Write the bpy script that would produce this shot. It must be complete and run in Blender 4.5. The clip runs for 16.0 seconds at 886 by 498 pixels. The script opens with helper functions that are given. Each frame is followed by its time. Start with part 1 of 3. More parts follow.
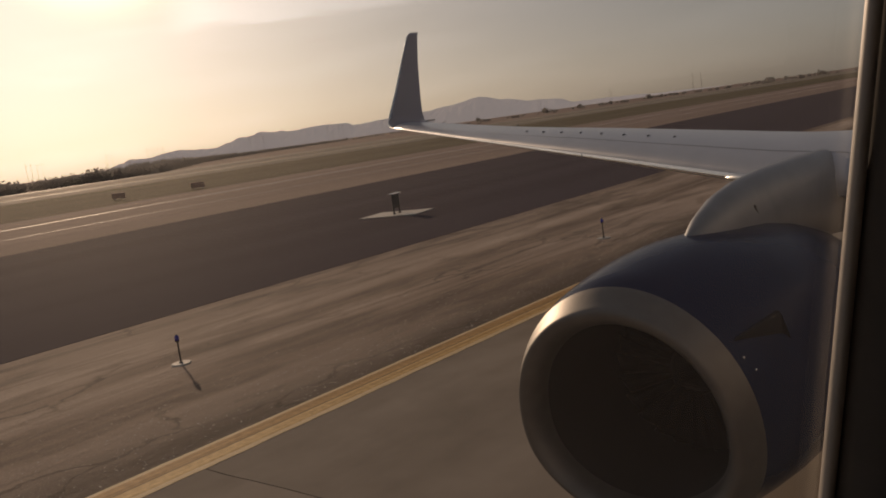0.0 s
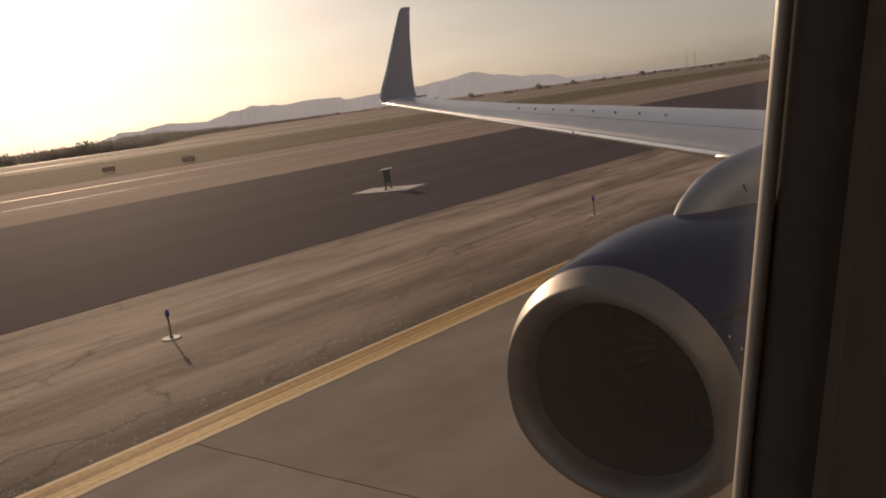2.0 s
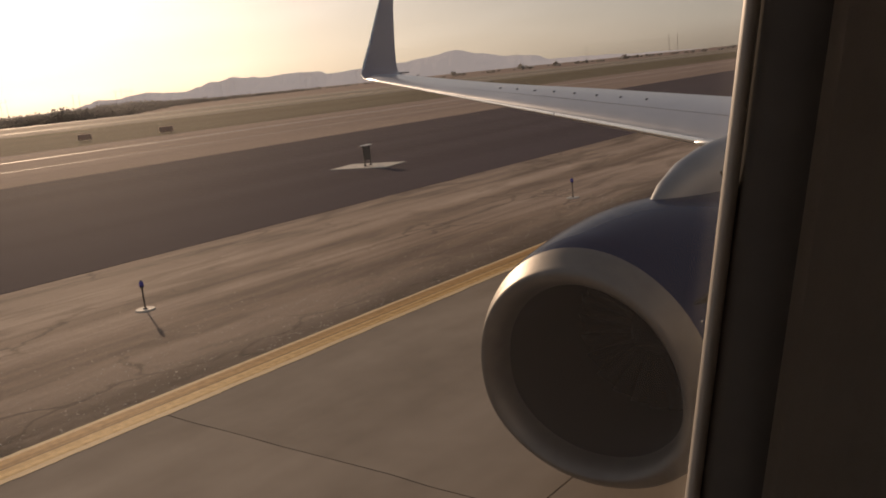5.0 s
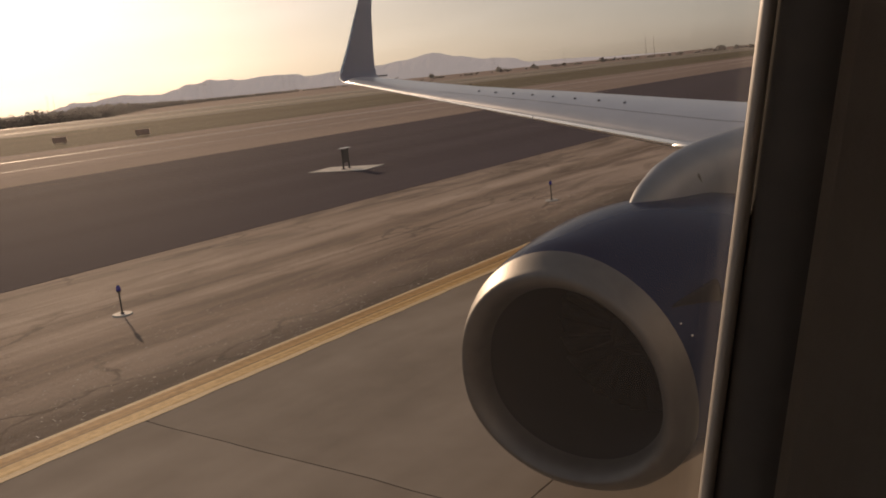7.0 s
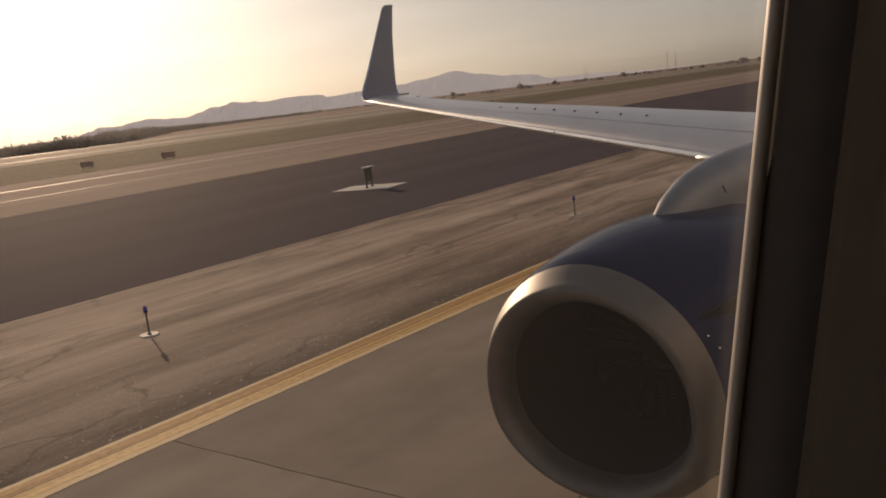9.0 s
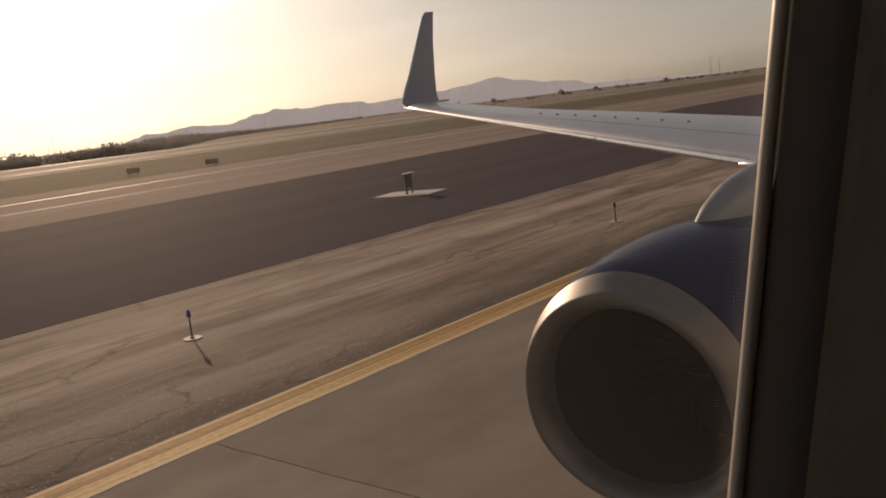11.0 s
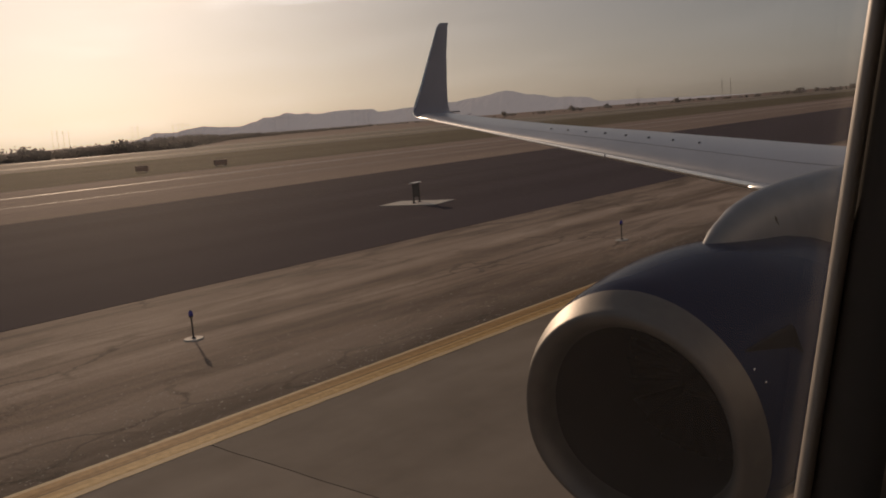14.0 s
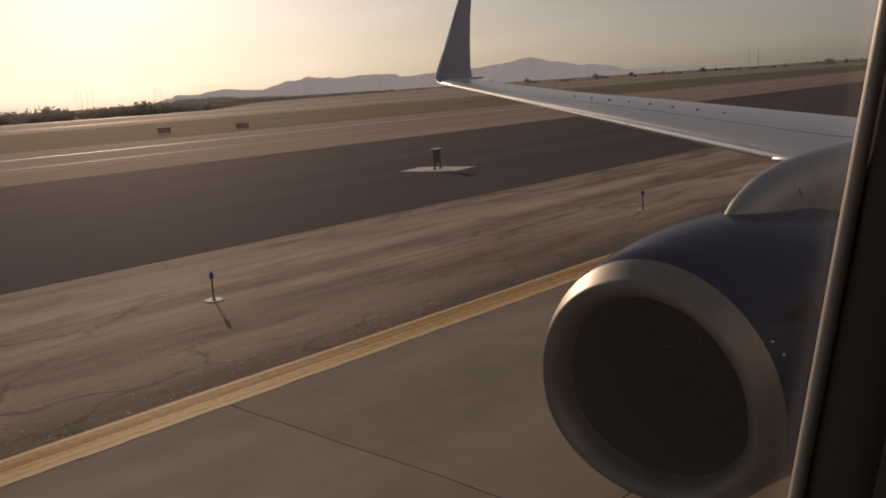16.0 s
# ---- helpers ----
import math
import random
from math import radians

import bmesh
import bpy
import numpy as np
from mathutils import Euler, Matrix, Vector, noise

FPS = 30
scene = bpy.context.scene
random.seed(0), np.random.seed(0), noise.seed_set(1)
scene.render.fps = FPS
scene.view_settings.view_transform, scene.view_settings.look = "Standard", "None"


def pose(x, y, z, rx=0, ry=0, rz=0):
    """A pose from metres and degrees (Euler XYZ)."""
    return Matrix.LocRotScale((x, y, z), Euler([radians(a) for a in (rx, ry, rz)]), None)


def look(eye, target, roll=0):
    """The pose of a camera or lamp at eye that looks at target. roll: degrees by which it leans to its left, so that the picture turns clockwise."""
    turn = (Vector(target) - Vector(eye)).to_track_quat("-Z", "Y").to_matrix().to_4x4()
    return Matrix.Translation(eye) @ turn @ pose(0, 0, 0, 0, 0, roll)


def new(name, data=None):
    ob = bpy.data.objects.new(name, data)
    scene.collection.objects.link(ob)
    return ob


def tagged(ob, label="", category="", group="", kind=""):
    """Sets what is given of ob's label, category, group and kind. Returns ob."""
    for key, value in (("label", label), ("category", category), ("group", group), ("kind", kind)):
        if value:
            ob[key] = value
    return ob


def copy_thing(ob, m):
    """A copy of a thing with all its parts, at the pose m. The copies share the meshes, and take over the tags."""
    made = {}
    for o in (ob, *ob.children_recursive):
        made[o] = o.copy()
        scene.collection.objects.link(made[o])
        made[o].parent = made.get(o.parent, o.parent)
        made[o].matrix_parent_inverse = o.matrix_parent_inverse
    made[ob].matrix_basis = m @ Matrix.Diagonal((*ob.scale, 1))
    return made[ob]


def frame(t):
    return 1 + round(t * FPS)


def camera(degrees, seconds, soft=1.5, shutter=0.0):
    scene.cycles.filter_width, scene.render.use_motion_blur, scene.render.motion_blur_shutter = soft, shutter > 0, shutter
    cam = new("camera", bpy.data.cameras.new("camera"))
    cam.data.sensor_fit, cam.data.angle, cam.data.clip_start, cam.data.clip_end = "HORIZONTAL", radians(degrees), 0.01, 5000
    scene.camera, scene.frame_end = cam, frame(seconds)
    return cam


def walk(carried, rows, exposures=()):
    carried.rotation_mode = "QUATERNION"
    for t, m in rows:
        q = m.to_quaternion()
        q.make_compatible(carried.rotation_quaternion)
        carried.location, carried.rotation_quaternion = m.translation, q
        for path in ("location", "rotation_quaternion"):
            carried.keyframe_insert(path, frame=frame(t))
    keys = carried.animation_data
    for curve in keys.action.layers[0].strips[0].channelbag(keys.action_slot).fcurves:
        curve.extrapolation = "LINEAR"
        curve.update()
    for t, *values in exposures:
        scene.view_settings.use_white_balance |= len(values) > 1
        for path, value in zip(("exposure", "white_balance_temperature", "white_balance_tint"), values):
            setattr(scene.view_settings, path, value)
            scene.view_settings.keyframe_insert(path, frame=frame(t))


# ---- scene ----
cam = camera(53.347, 16.0, soft=1.8, shutter=0.0)
PATH = [
    (0, pose(0.0212, 0.0035, 3.7382, 81.932, 7.837, -140.732)),
    (0.5, pose(0.0122, 0.0032, 3.7512, 80.070, 8.069, -143.890)),
    (1, pose(0.0065, 0.0026, 3.7532, 78.689, 6.405, -144.508)),
    (1.5, pose(-0.0039, -0.0012, 3.7616, 79.402, 7.094, -142.548)),
    (2, pose(-0.0032, -0.0027, 3.7542, 80.290, 7.403, -141.211)),
    (2.5, pose(-0.0063, 0.0004, 3.7529, 80.081, 7.304, -141.977)),
    (3, pose(-0.0053, -0.0025, 3.7530, 80.420, 6.463, -140.828)),
    (3.5, pose(-0.0145, -0.0072, 3.7527, 78.817, 6.240, -140.279)),
    (6, pose(0.0004, 0.0003, 3.7520, 79.130, 5.390, -143.333)),
    (6.5, pose(0.0025, 0.0024, 3.7470, 79.601, 5.647, -142.881)),
    (7, pose(0.0011, 0.0056, 3.7630, 78.791, 5.585, -143.765)),
    (7.5, pose(-0.0009, -0.0030, 3.7531, 77.972, 5.374, -141.602)),
    (8, pose(-0.0128, 0.0029, 3.7512, 79.352, 6.088, -141.253)),
    (8.5, pose(-0.0032, -0.0037, 3.7559, 79.712, 6.592, -142.035)),
    (9, pose(0.0009, -0.0009, 3.7452, 80.071, 6.699, -142.378)),
    (11.5, pose(-0.0166, 0.0068, 3.7479, 80.838, 6.918, -139.476)),
    (12, pose(0.0059, -0.0010, 3.7348, 80.730, 6.151, -140.735)),
    (12.5, pose(-0.0045, 0.0040, 3.7537, 81.531, 6.603, -140.233)),
    (13, pose(-0.0005, -0.0047, 3.7470, 82.131, 6.277, -139.726)),
    (13.5, pose(-0.0047, 0.0005, 3.7453, 83.008, 5.753, -138.552)),
    (14, pose(0.0107, 0.0004, 3.7480, 81.537, 4.553, -139.111)),
    (14.5, pose(0.0057, 0.0042, 3.7503, 80.850, 4.422, -138.755)),
    (15, pose(0.0079, -0.0075, 3.7521, 79.700, 4.614, -137.382)),
    (15.5, pose(0.0030, -0.0073, 3.7467, 79.831, 4.689, -137.179)),
    (16, pose(0.0063, 0.0018, 3.7408, 79.492, 3.689, -137.668)),
]
walk(cam, PATH, exposures=[(t, e - 0.2, 6780 if t < 12.2 else 6560, 16) for t, e in ((0.0, -0.58), (0.5, -0.37), (1.0, -0.06), (9.0, -0.03), (11.5, -0.1), (12.0, -0.2), (12.5, -0.40), (13.5, -0.68), (14.5, -0.74), (15.5, -0.38), (16.0, -0.42))])

# ---- sun and sky ----
SUN_EL = 14.0
SUN_DIR = Vector((0.895 * math.cos(radians(SUN_EL)), -0.446 * math.cos(radians(SUN_EL)), math.sin(radians(SUN_EL))))
world = bpy.data.worlds.new("sky")
scene.world = world
world.use_nodes = True
wn = world.node_tree.nodes
wl = world.node_tree.links
sky = wn.new("ShaderNodeTexSky")
sky.sky_type = "NISHITA"
sky.sun_disc = False
sky.sun_elevation = radians(SUN_EL)
sky.sun_rotation = math.atan2(SUN_DIR.x, SUN_DIR.y)
sky.air_density, sky.dust_density, sky.ozone_density = 0.8, 2.0, 1.0
wn["Background"].inputs["Strength"].default_value = 0.125
# thin high cloud, drawn out along the horizon
w_tc, w_mp, w_no, w_rp, w_mx = (wn.new("ShaderNodeTexCoord"), wn.new("ShaderNodeMapping"), wn.new("ShaderNodeTexNoise"), wn.new("ShaderNodeValToRGB"), wn.new("ShaderNodeMix"))
w_mp.inputs["Scale"].default_value = (1.6, 1.6, 9.0)
w_mp.inputs["Rotation"].default_value = (radians(5), radians(-6), 0)
w_no.inputs["Scale"].default_value, w_no.inputs["Detail"].default_value, w_no.inputs["Roughness"].default_value = 1.6, 6.0, 0.55
w_rp.color_ramp.elements[0].position, w_rp.color_ramp.elements[1].position = 0.48, 0.75
w_rp.color_ramp.elements[0].color, w_rp.color_ramp.elements[1].color = (0, 0, 0, 1), (0.35, 0.35, 0.35, 1)
w_mx.data_type = "RGBA"
w_mx.blend_type = "MIX"
wl.new(w_tc.outputs["Generated"], w_mp.inputs["Vector"])
wl.new(w_mp.outputs[0], w_no.inputs["Vector"])
wl.new(w_no.outputs["Fac"], w_rp.inputs["Fac"])
wl.new(w_rp.outputs["Color"], w_mx.inputs["Factor"])
w_sat = wn.new("ShaderNodeHueSaturation")
w_sat.inputs["Saturation"].default_value = 0.76
w_ga = wn.new("ShaderNodeGamma")  # haze evens out the glow round the sun
w_ga.inputs["Gamma"].default_value = 0.66
wl.new(sky.outputs[0], w_ga.inputs["Color"])
wl.new(w_ga.outputs[0], w_sat.inputs["Color"])
wl.new(w_sat.outputs[0], w_mx.inputs["A"])
w_hs = wn.new("ShaderNodeHueSaturation")
w_hs.inputs["Saturation"].default_value, w_hs.inputs["Value"].default_value = 0.7, 1.35
wl.new(w_sat.outputs[0], w_hs.inputs["Color"])
wl.new(w_hs.outputs[0], w_mx.inputs["B"])
# one longer bank of bright cloud with a sharp lower edge


def w_math(kind, a, b=0.0, c=0.0):
    node = wn.new("ShaderNodeMath")
    node.operation = kind
    for k, v in enumerate((a, b, c)):
        if isinstance(v, (int, float)):
            node.inputs[k].default_value = v
        else:
            wl.new(v, node.inputs[k])
    return node.outputs[0]


def w_step(value, low, high):
    node = wn.new("ShaderNodeMapRange")
    node.interpolation_type = "SMOOTHSTEP"
    node.inputs["From Min"].default_value, node.inputs["From Max"].default_value = low, high
    wl.new(value, node.inputs["Value"])
    return node.outputs[0]


w_xyz, w_fine = wn.new("ShaderNodeSeparateXYZ"), wn.new("ShaderNodeTexNoise")
wl.new(w_tc.outputs["Generated"], w_xyz.inputs[0])
w_fine.inputs["Scale"].default_value, w_fine.inputs["Detail"].default_value = 7.0, 6.0
wl.new(w_mp.outputs[0], w_fine.inputs["Vector"])
w_az = w_math("ARCTAN2", w_xyz.outputs["X"], w_math("MULTIPLY", w_xyz.outputs["Y"], -1.0))
w_el = w_math("MULTIPLY_ADD", w_math("SUBTRACT", w_fine.outputs["Fac"], 0.5), 0.035, w_xyz.outputs["Z"])
w_bank = w_math("MULTIPLY", w_math("MULTIPLY", w_step(w_el, 0.130, 0.143), w_step(w_el, 0.21, 0.15)), w_math("MULTIPLY", w_step(w_az, 0.98, 0.92), w_step(w_az, 0.45, 0.75)))
w_m2 = wn.new("ShaderNodeMix")
w_m2.data_type = "RGBA"
wl.new(w_math("MULTIPLY", w_bank, 0.8), w_m2.inputs["Factor"])
wl.new(w_mx.outputs["Result"], w_m2.inputs["A"])
wl.new(w_hs.outputs[0], w_m2.inputs["B"])
# an even, pale veil of high haze over the whole sky
w_m3 = wn.new("ShaderNodeMix")
w_m3.data_type = "RGBA"
w_m3.inputs["Factor"].default_value = 0.09
w_m3.inputs["B"].default_value = (3.1, 3.4, 3.6, 1)
wl.new(w_m2.outputs["Result"], w_m3.inputs["A"])
wl.new(w_m3.outputs["Result"], wn["Background"].inputs["Color"])
sun_data = bpy.data.lights.new("sun", "SUN")
sun_data.energy, sun_data.angle, sun_data.color = 3.2, radians(0.53), (1.0, 0.74, 0.50)
sun = new("sun", sun_data)
sun.matrix_world = look(SUN_DIR * 100, (0, 0, 0))


# ---- materials ----
def material(name, low, high, rough=0.8, metal=0.0, scale=(1, 1, 1), grain=8.0, big=0.6, bump=0.0, bump_scale=30.0,
             spread=(0.3, 0.7), coat=0.0, vary=0.0, low_rough=None, spec=0.5):
    """Two tones mixed by coarse and fine noise in metres, with fine relief."""
    m = bpy.data.materials.new(name)
    m.use_nodes = True
    n, l = m.node_tree.nodes, m.node_tree.links
    b = n["Principled BSDF"]
    tc = n.new("ShaderNodeTexCoord")
    mp = n.new("ShaderNodeMapping")
    mp.inputs["Scale"].default_value = scale
    l.new(tc.outputs["Object"], mp.inputs["Vector"])
    n1, n2 = n.new("ShaderNodeTexNoise"), n.new("ShaderNodeTexNoise")
    n1.inputs["Scale"].default_value, n1.inputs["Detail"].default_value = big, 5.0
    n2.inputs["Scale"].default_value, n2.inputs["Detail"].default_value = grain, 4.0
    l.new(mp.outputs[0], n1.inputs["Vector"])
    l.new(tc.outputs["Object"], n2.inputs["Vector"])
    mix = n.new("ShaderNodeMath")
    mix.operation = "MULTIPLY_ADD"
    mix.inputs[1].default_value = 0.35
    l.new(n2.outputs["Fac"], mix.inputs[0])
    half = n.new("ShaderNodeMath")
    half.operation = "MULTIPLY"
    half.inputs[1].default_value = 0.65
    l.new(n1.outputs["Fac"], half.inputs[0])
    l.new(half.outputs[0], mix.inputs[2])
    ramp = n.new("ShaderNodeValToRGB")
    ramp.color_ramp.elements[0].position, ramp.color_ramp.elements[1].position = spread
    ramp.color_ramp.elements[0].color, ramp.color_ramp.elements[1].color = (*low, 1), (*high, 1)
    l.new(mix.outputs[0], ramp.inputs["Fac"])
    colour = ramp.outputs["Color"]
    if vary:
        oi = n.new("ShaderNodeObjectInfo")
        hsv = n.new("ShaderNodeHueSaturation")
        mr = n.new("ShaderNodeMapRange")
        mr.inputs["To Min"].default_value, mr.inputs["To Max"].default_value = 1 - vary, 1 + vary
        l.new(oi.outputs["Random"], mr.inputs["Value"])
        l.new(mr.outputs[0], hsv.inputs["Value"])
        l.new(colour, hsv.inputs["Color"])
        colour = hsv.outputs["Color"]
    l.new(colour, b.inputs["Base Color"])
    b.inputs["Roughness"].default_value, b.inputs["Metallic"].default_value = rough, metal
    b.inputs["Specular IOR Level"].default_value = spec
    if coat:
        b.inputs["Coat Weight"].default_value, b.inputs["Coat Roughness"].default_value = coat, 0.08
    if low_rough is not None:
        rr = n.new("ShaderNodeMapRange")
        rr.inputs["To Min"].default_value, rr.inputs["To Max"].default_value = low_rough, rough
        l.new(mix.outputs[0], rr.inputs["Value"])
        l.new(rr.outputs[0], b.inputs["Roughness"])
    if bump:
        n3 = n.new("ShaderNodeTexNoise")
        n3.inputs["Scale"].default_value, n3.inputs["Detail"].default_value = bump_scale, 6.0
        l.new(tc.outputs["Object"], n3.inputs["Vector"])
        bp = n.new("ShaderNodeBump")
        bp.inputs["Strength"].default_value, bp.inputs["Distance"].default_value = 1.0, bump
        l.new(n3.outputs["Fac"], bp.inputs["Height"])
        l.new(bp.outputs[0], b.inputs["Normal"])
    return m


def dirt_material():
    """Packed dirt: streaks drawn along the taxiway, cracked crust, gravel specks, and a damp dark margin by the pavement."""
    m = bpy.data.materials.new("packed_dirt")
    m.use_nodes = True
    n, l = m.node_tree.nodes, m.node_tree.links
    b = n["Principled BSDF"]
    b.inputs["Roughness"].default_value, b.inputs["Specular IOR Level"].default_value = 0.85, 0.12
    tc = n.new("ShaderNodeTexCoord")

    def noise_at(scale, size, detail=5.0, rough=0.55, bend=0.0):
        mp, t = n.new("ShaderNodeMapping"), n.new("ShaderNodeTexNoise")
        mp.inputs["Scale"].default_value = scale
        t.inputs["Scale"].default_value, t.inputs["Detail"].default_value, t.inputs["Roughness"].default_value = size, detail, rough
        t.inputs["Distortion"].default_value = bend
        l.new(tc.outputs["Object"], mp.inputs["Vector"])
        l.new(mp.outputs[0], t.inputs["Vector"])
        return t.outputs["Fac"]

    def ramp(value, a, b_, ca, cb):
        r = n.new("ShaderNodeValToRGB")
        r.color_ramp.elements[0].position, r.color_ramp.elements[1].position = a, b_
        r.color_ramp.elements[0].color, r.color_ramp.elements[1].color = (*ca, 1), (*cb, 1)
        l.new(value, r.inputs["Fac"])
        return r.outputs["Color"]

    def blend(kind, a, b_, factor):
        x = n.new("ShaderNodeMix")
        x.data_type, x.blend_type = "RGBA", kind
        if isinstance(factor, float):
            x.inputs["Factor"].default_value = factor
        else:
            l.new(factor, x.inputs["Factor"])
        l.new(a, x.inputs["A"])
        l.new(b_, x.inputs["B"])
        return x.outputs["Result"]

    grey = (1, 1, 1)
    base = ramp(noise_at((1, 0.5, 1), 0.35), 0.3, 0.7, (0.345, 0.262, 0.206), (0.505, 0.392, 0.305))
    streaks = ramp(noise_at((1, 0.035, 1), 0.5, 3.0, 0.5, 0.6), 0.38, 0.58, (0.44, 0.40, 0.375), grey)
    col = blend("MULTIPLY", base, streaks, 0.9)
    blots = ramp(noise_at((1, 0.25, 1), 0.9, 6.0, 0.62, 0.6), 0.36, 0.52, (0.55, 0.53, 0.51), grey)
    col = blend("MULTIPLY", col, blots, 0.92)
    ruts = ramp(noise_at((1, 0.028, 1), 1.35, 2.0, 0.5, 0.8), 0.37, 0.44, (0.55, 0.52, 0.5), grey)
    col = blend("MULTIPLY", col, ruts, 0.5)
    vor = n.new("ShaderNodeTexVoronoi")
    vor.feature = "DISTANCE_TO_EDGE"
    vor.inputs["Scale"].default_value = 0.55
    wob = n.new("ShaderNodeMapping")
    wob.inputs["Scale"].default_value = (1.0, 0.45, 1)
    add = n.new("ShaderNodeMix")
    add.data_type, add.blend_type = "RGBA", "ADD"
    add.inputs["Factor"].default_value = 0.9
    wn_ = n.new("ShaderNodeTexNoise")
    wn_.inputs["Scale"].default_value, wn_.inputs["Detail"].default_value = 1.1, 5.0
    l.new(tc.outputs["Object"], wn_.inputs["Vector"])
    l.new(tc.outputs["Object"], wob.inputs["Vector"])
    l.new(wob.outputs[0], add.inputs["A"])
    l.new(wn_.outputs["Color"], add.inputs["B"])
    l.new(add.outputs["Result"], vor.inputs["Vector"])
    cracks = ramp(vor.outputs["Distance"], 0.004, 0.03, (0.40, 0.38, 0.36), grey)
    where = ramp(noise_at((1, 0.3, 1), 0.28, 3.0), 0.47, 0.62, (0, 0, 0), grey)
    col = blend("MULTIPLY", col, cracks, where)
    specks = ramp(noise_at((1, 1, 1), 22.0, 3.0, 0.8), 0.57, 0.68, grey, (2.3, 2.2, 2.05))
    col = blend("MULTIPLY", col, specks, 0.35)
    # damp gravel margin along the pavement's edge
    sep, mr, sub = n.new("ShaderNodeSeparateXYZ"), n.new("ShaderNodeMapRange"), n.new("ShaderNodeMath")
    l.new(tc.outputs["Object"], sep.inputs[0])
    sub.operation = "MULTIPLY_ADD"
    sub.inputs[1].default_value = -1.9
    l.new(noise_at((1, 0.25, 1), 0.9, 5.0), sub.inputs[0])
    l.new(sep.outputs["X"], sub.inputs[2])
    mr.inputs["From Min"].default_value, mr.inputs["From Max"].default_value = 9.05, 11.2
    l.new(sub.outputs[0], mr.inputs["Value"])
    margin = ramp(mr.outputs[0], 0.0, 1.0, (0.245, 0.235, 0.23), grey)
    col = blend("MULTIPLY", col, margin, 1.0)
    l.new(col, b.inputs["Base Color"])
    bp, bp2 = n.new("ShaderNodeBump"), n.new("ShaderNodeBump")
    bp.inputs["Strength"].default_value, bp.inputs["Distance"].default_value = 1.0, 0.03
    l.new(noise_at((1, 0.7, 1), 5.0, 8.0, 0.6), bp.inputs["Height"])
    bp2.inputs["Strength"].default_value, bp2.inputs["Distance"].default_value = 1.0, 0.012
    l.new(noise_at((1, 1, 1), 24.0, 4.0, 0.7), bp2.inputs["Height"])
    l.new(bp.outputs[0], bp2.inputs["Normal"])
    l.new(bp2.outputs[0], b.inputs["Normal"])
    return m


M_GROUND = material("dry_ground", (0.218, 0.156, 0.127), (0.32, 0.236, 0.192), 0.95, scale=(1, 0.15, 1), big=0.03, grain=0.8, spec=0.06)
M_DIRT = dirt_material()
M_SEAL = material("dark_sealed_soil", (0.055, 0.0435, 0.052), (0.091, 0.074, 0.089), 0.9, scale=(1, 0.08, 1), big=0.3, grain=9.0, bump=0.006, bump_scale=14.0, spec=0.014)
M_CONCRETE = material("worn_concrete", (0.235, 0.197, 0.157), (0.39, 0.332, 0.27), 0.85, scale=(1, 0.16, 1), big=0.9, grain=1.3, vary=0.06, spec=0.03)
M_JOINT = material("joint_filler", (0.06, 0.05, 0.042), (0.09, 0.076, 0.063), 0.9, spec=0.08)
M_ASPHALT = material("grey_asphalt", (0.238, 0.172, 0.142), (0.345, 0.257, 0.213), 0.9, scale=(1, 0.06, 1), big=0.35, grain=3.0, spec=0.03)
M_FAR = material("far_pavement", (0.17, 0.14, 0.105), (0.25, 0.205, 0.155), 0.9, scale=(1, 0.1, 1), big=0.05, grain=0.6, spec=0.1)
M_GRASS = material("dry_grass", (0.095, 0.078, 0.044), (0.18, 0.145, 0.088), 0.95, scale=(1, 0.12, 1), big=0.06, grain=0.9, spec=0.03)
M_PAINT_W = material("white_paint", (0.45, 0.42, 0.37), (0.66, 0.62, 0.56), 0.6, scale=(1, 0.3, 1), big=1.0, spec=0.06)
M_PAINT_PALE = material("pale_worn_paint", (0.70, 0.51, 0.27), (0.90, 0.70, 0.42), 0.7, scale=(3, 0.12, 1), big=2.0, grain=10.0, spec=0.06)
M_PAINT_Y2 = material("light_yellow_paint", (0.48, 0.27, 0.08), (0.86, 0.60, 0.27), 0.7, scale=(6, 0.06, 1), big=2.0, grain=10.0, spread=(0.38, 0.6), spec=0.06)
M_PAINT_BROWN = material("brown_paint_edge", (0.13, 0.075, 0.03), (0.20, 0.115, 0.045), 0.7, scale=(5, 0.1, 1), big=2.0, spec=0.06)
M_PAINT_Y = material("yellow_paint", (0.30, 0.155, 0.04), (0.62, 0.38, 0.14), 0.7, scale=(6, 0.07, 1), big=2.0, grain=10.0, spread=(0.38, 0.62), spec=0.06)
M_WING = material("painted_aluminium", (0.41, 0.43, 0.475), (0.53, 0.55, 0.60), 0.36, metal=0.2, scale=(1, 0.25, 1), big=0.8, grain=4.0, low_rough=0.25)
M_EDGE = material("polished_aluminium", (0.72, 0.72, 0.72), (0.85, 0.85, 0.85), 0.26, metal=1.0, big=1.0)
M_WINGLET = material("winglet_blue_paint", (0.19, 0.178, 0.225), (0.23, 0.21, 0.255), 0.35, coat=0.4, big=1.0)
M_BLUE = material("navy_paint", (0.010, 0.019, 0.056), (0.018, 0.031, 0.076), 0.2, spec=0.03, coat=0.0, big=1.2, grain=6.0)
M_LIP = material("bare_metal_lip", (0.135, 0.126, 0.115), (0.195, 0.182, 0.167), 0.46, metal=0.5, big=2.0, grain=8.0)
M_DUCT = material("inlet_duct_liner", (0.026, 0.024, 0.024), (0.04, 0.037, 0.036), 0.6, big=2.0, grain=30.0)
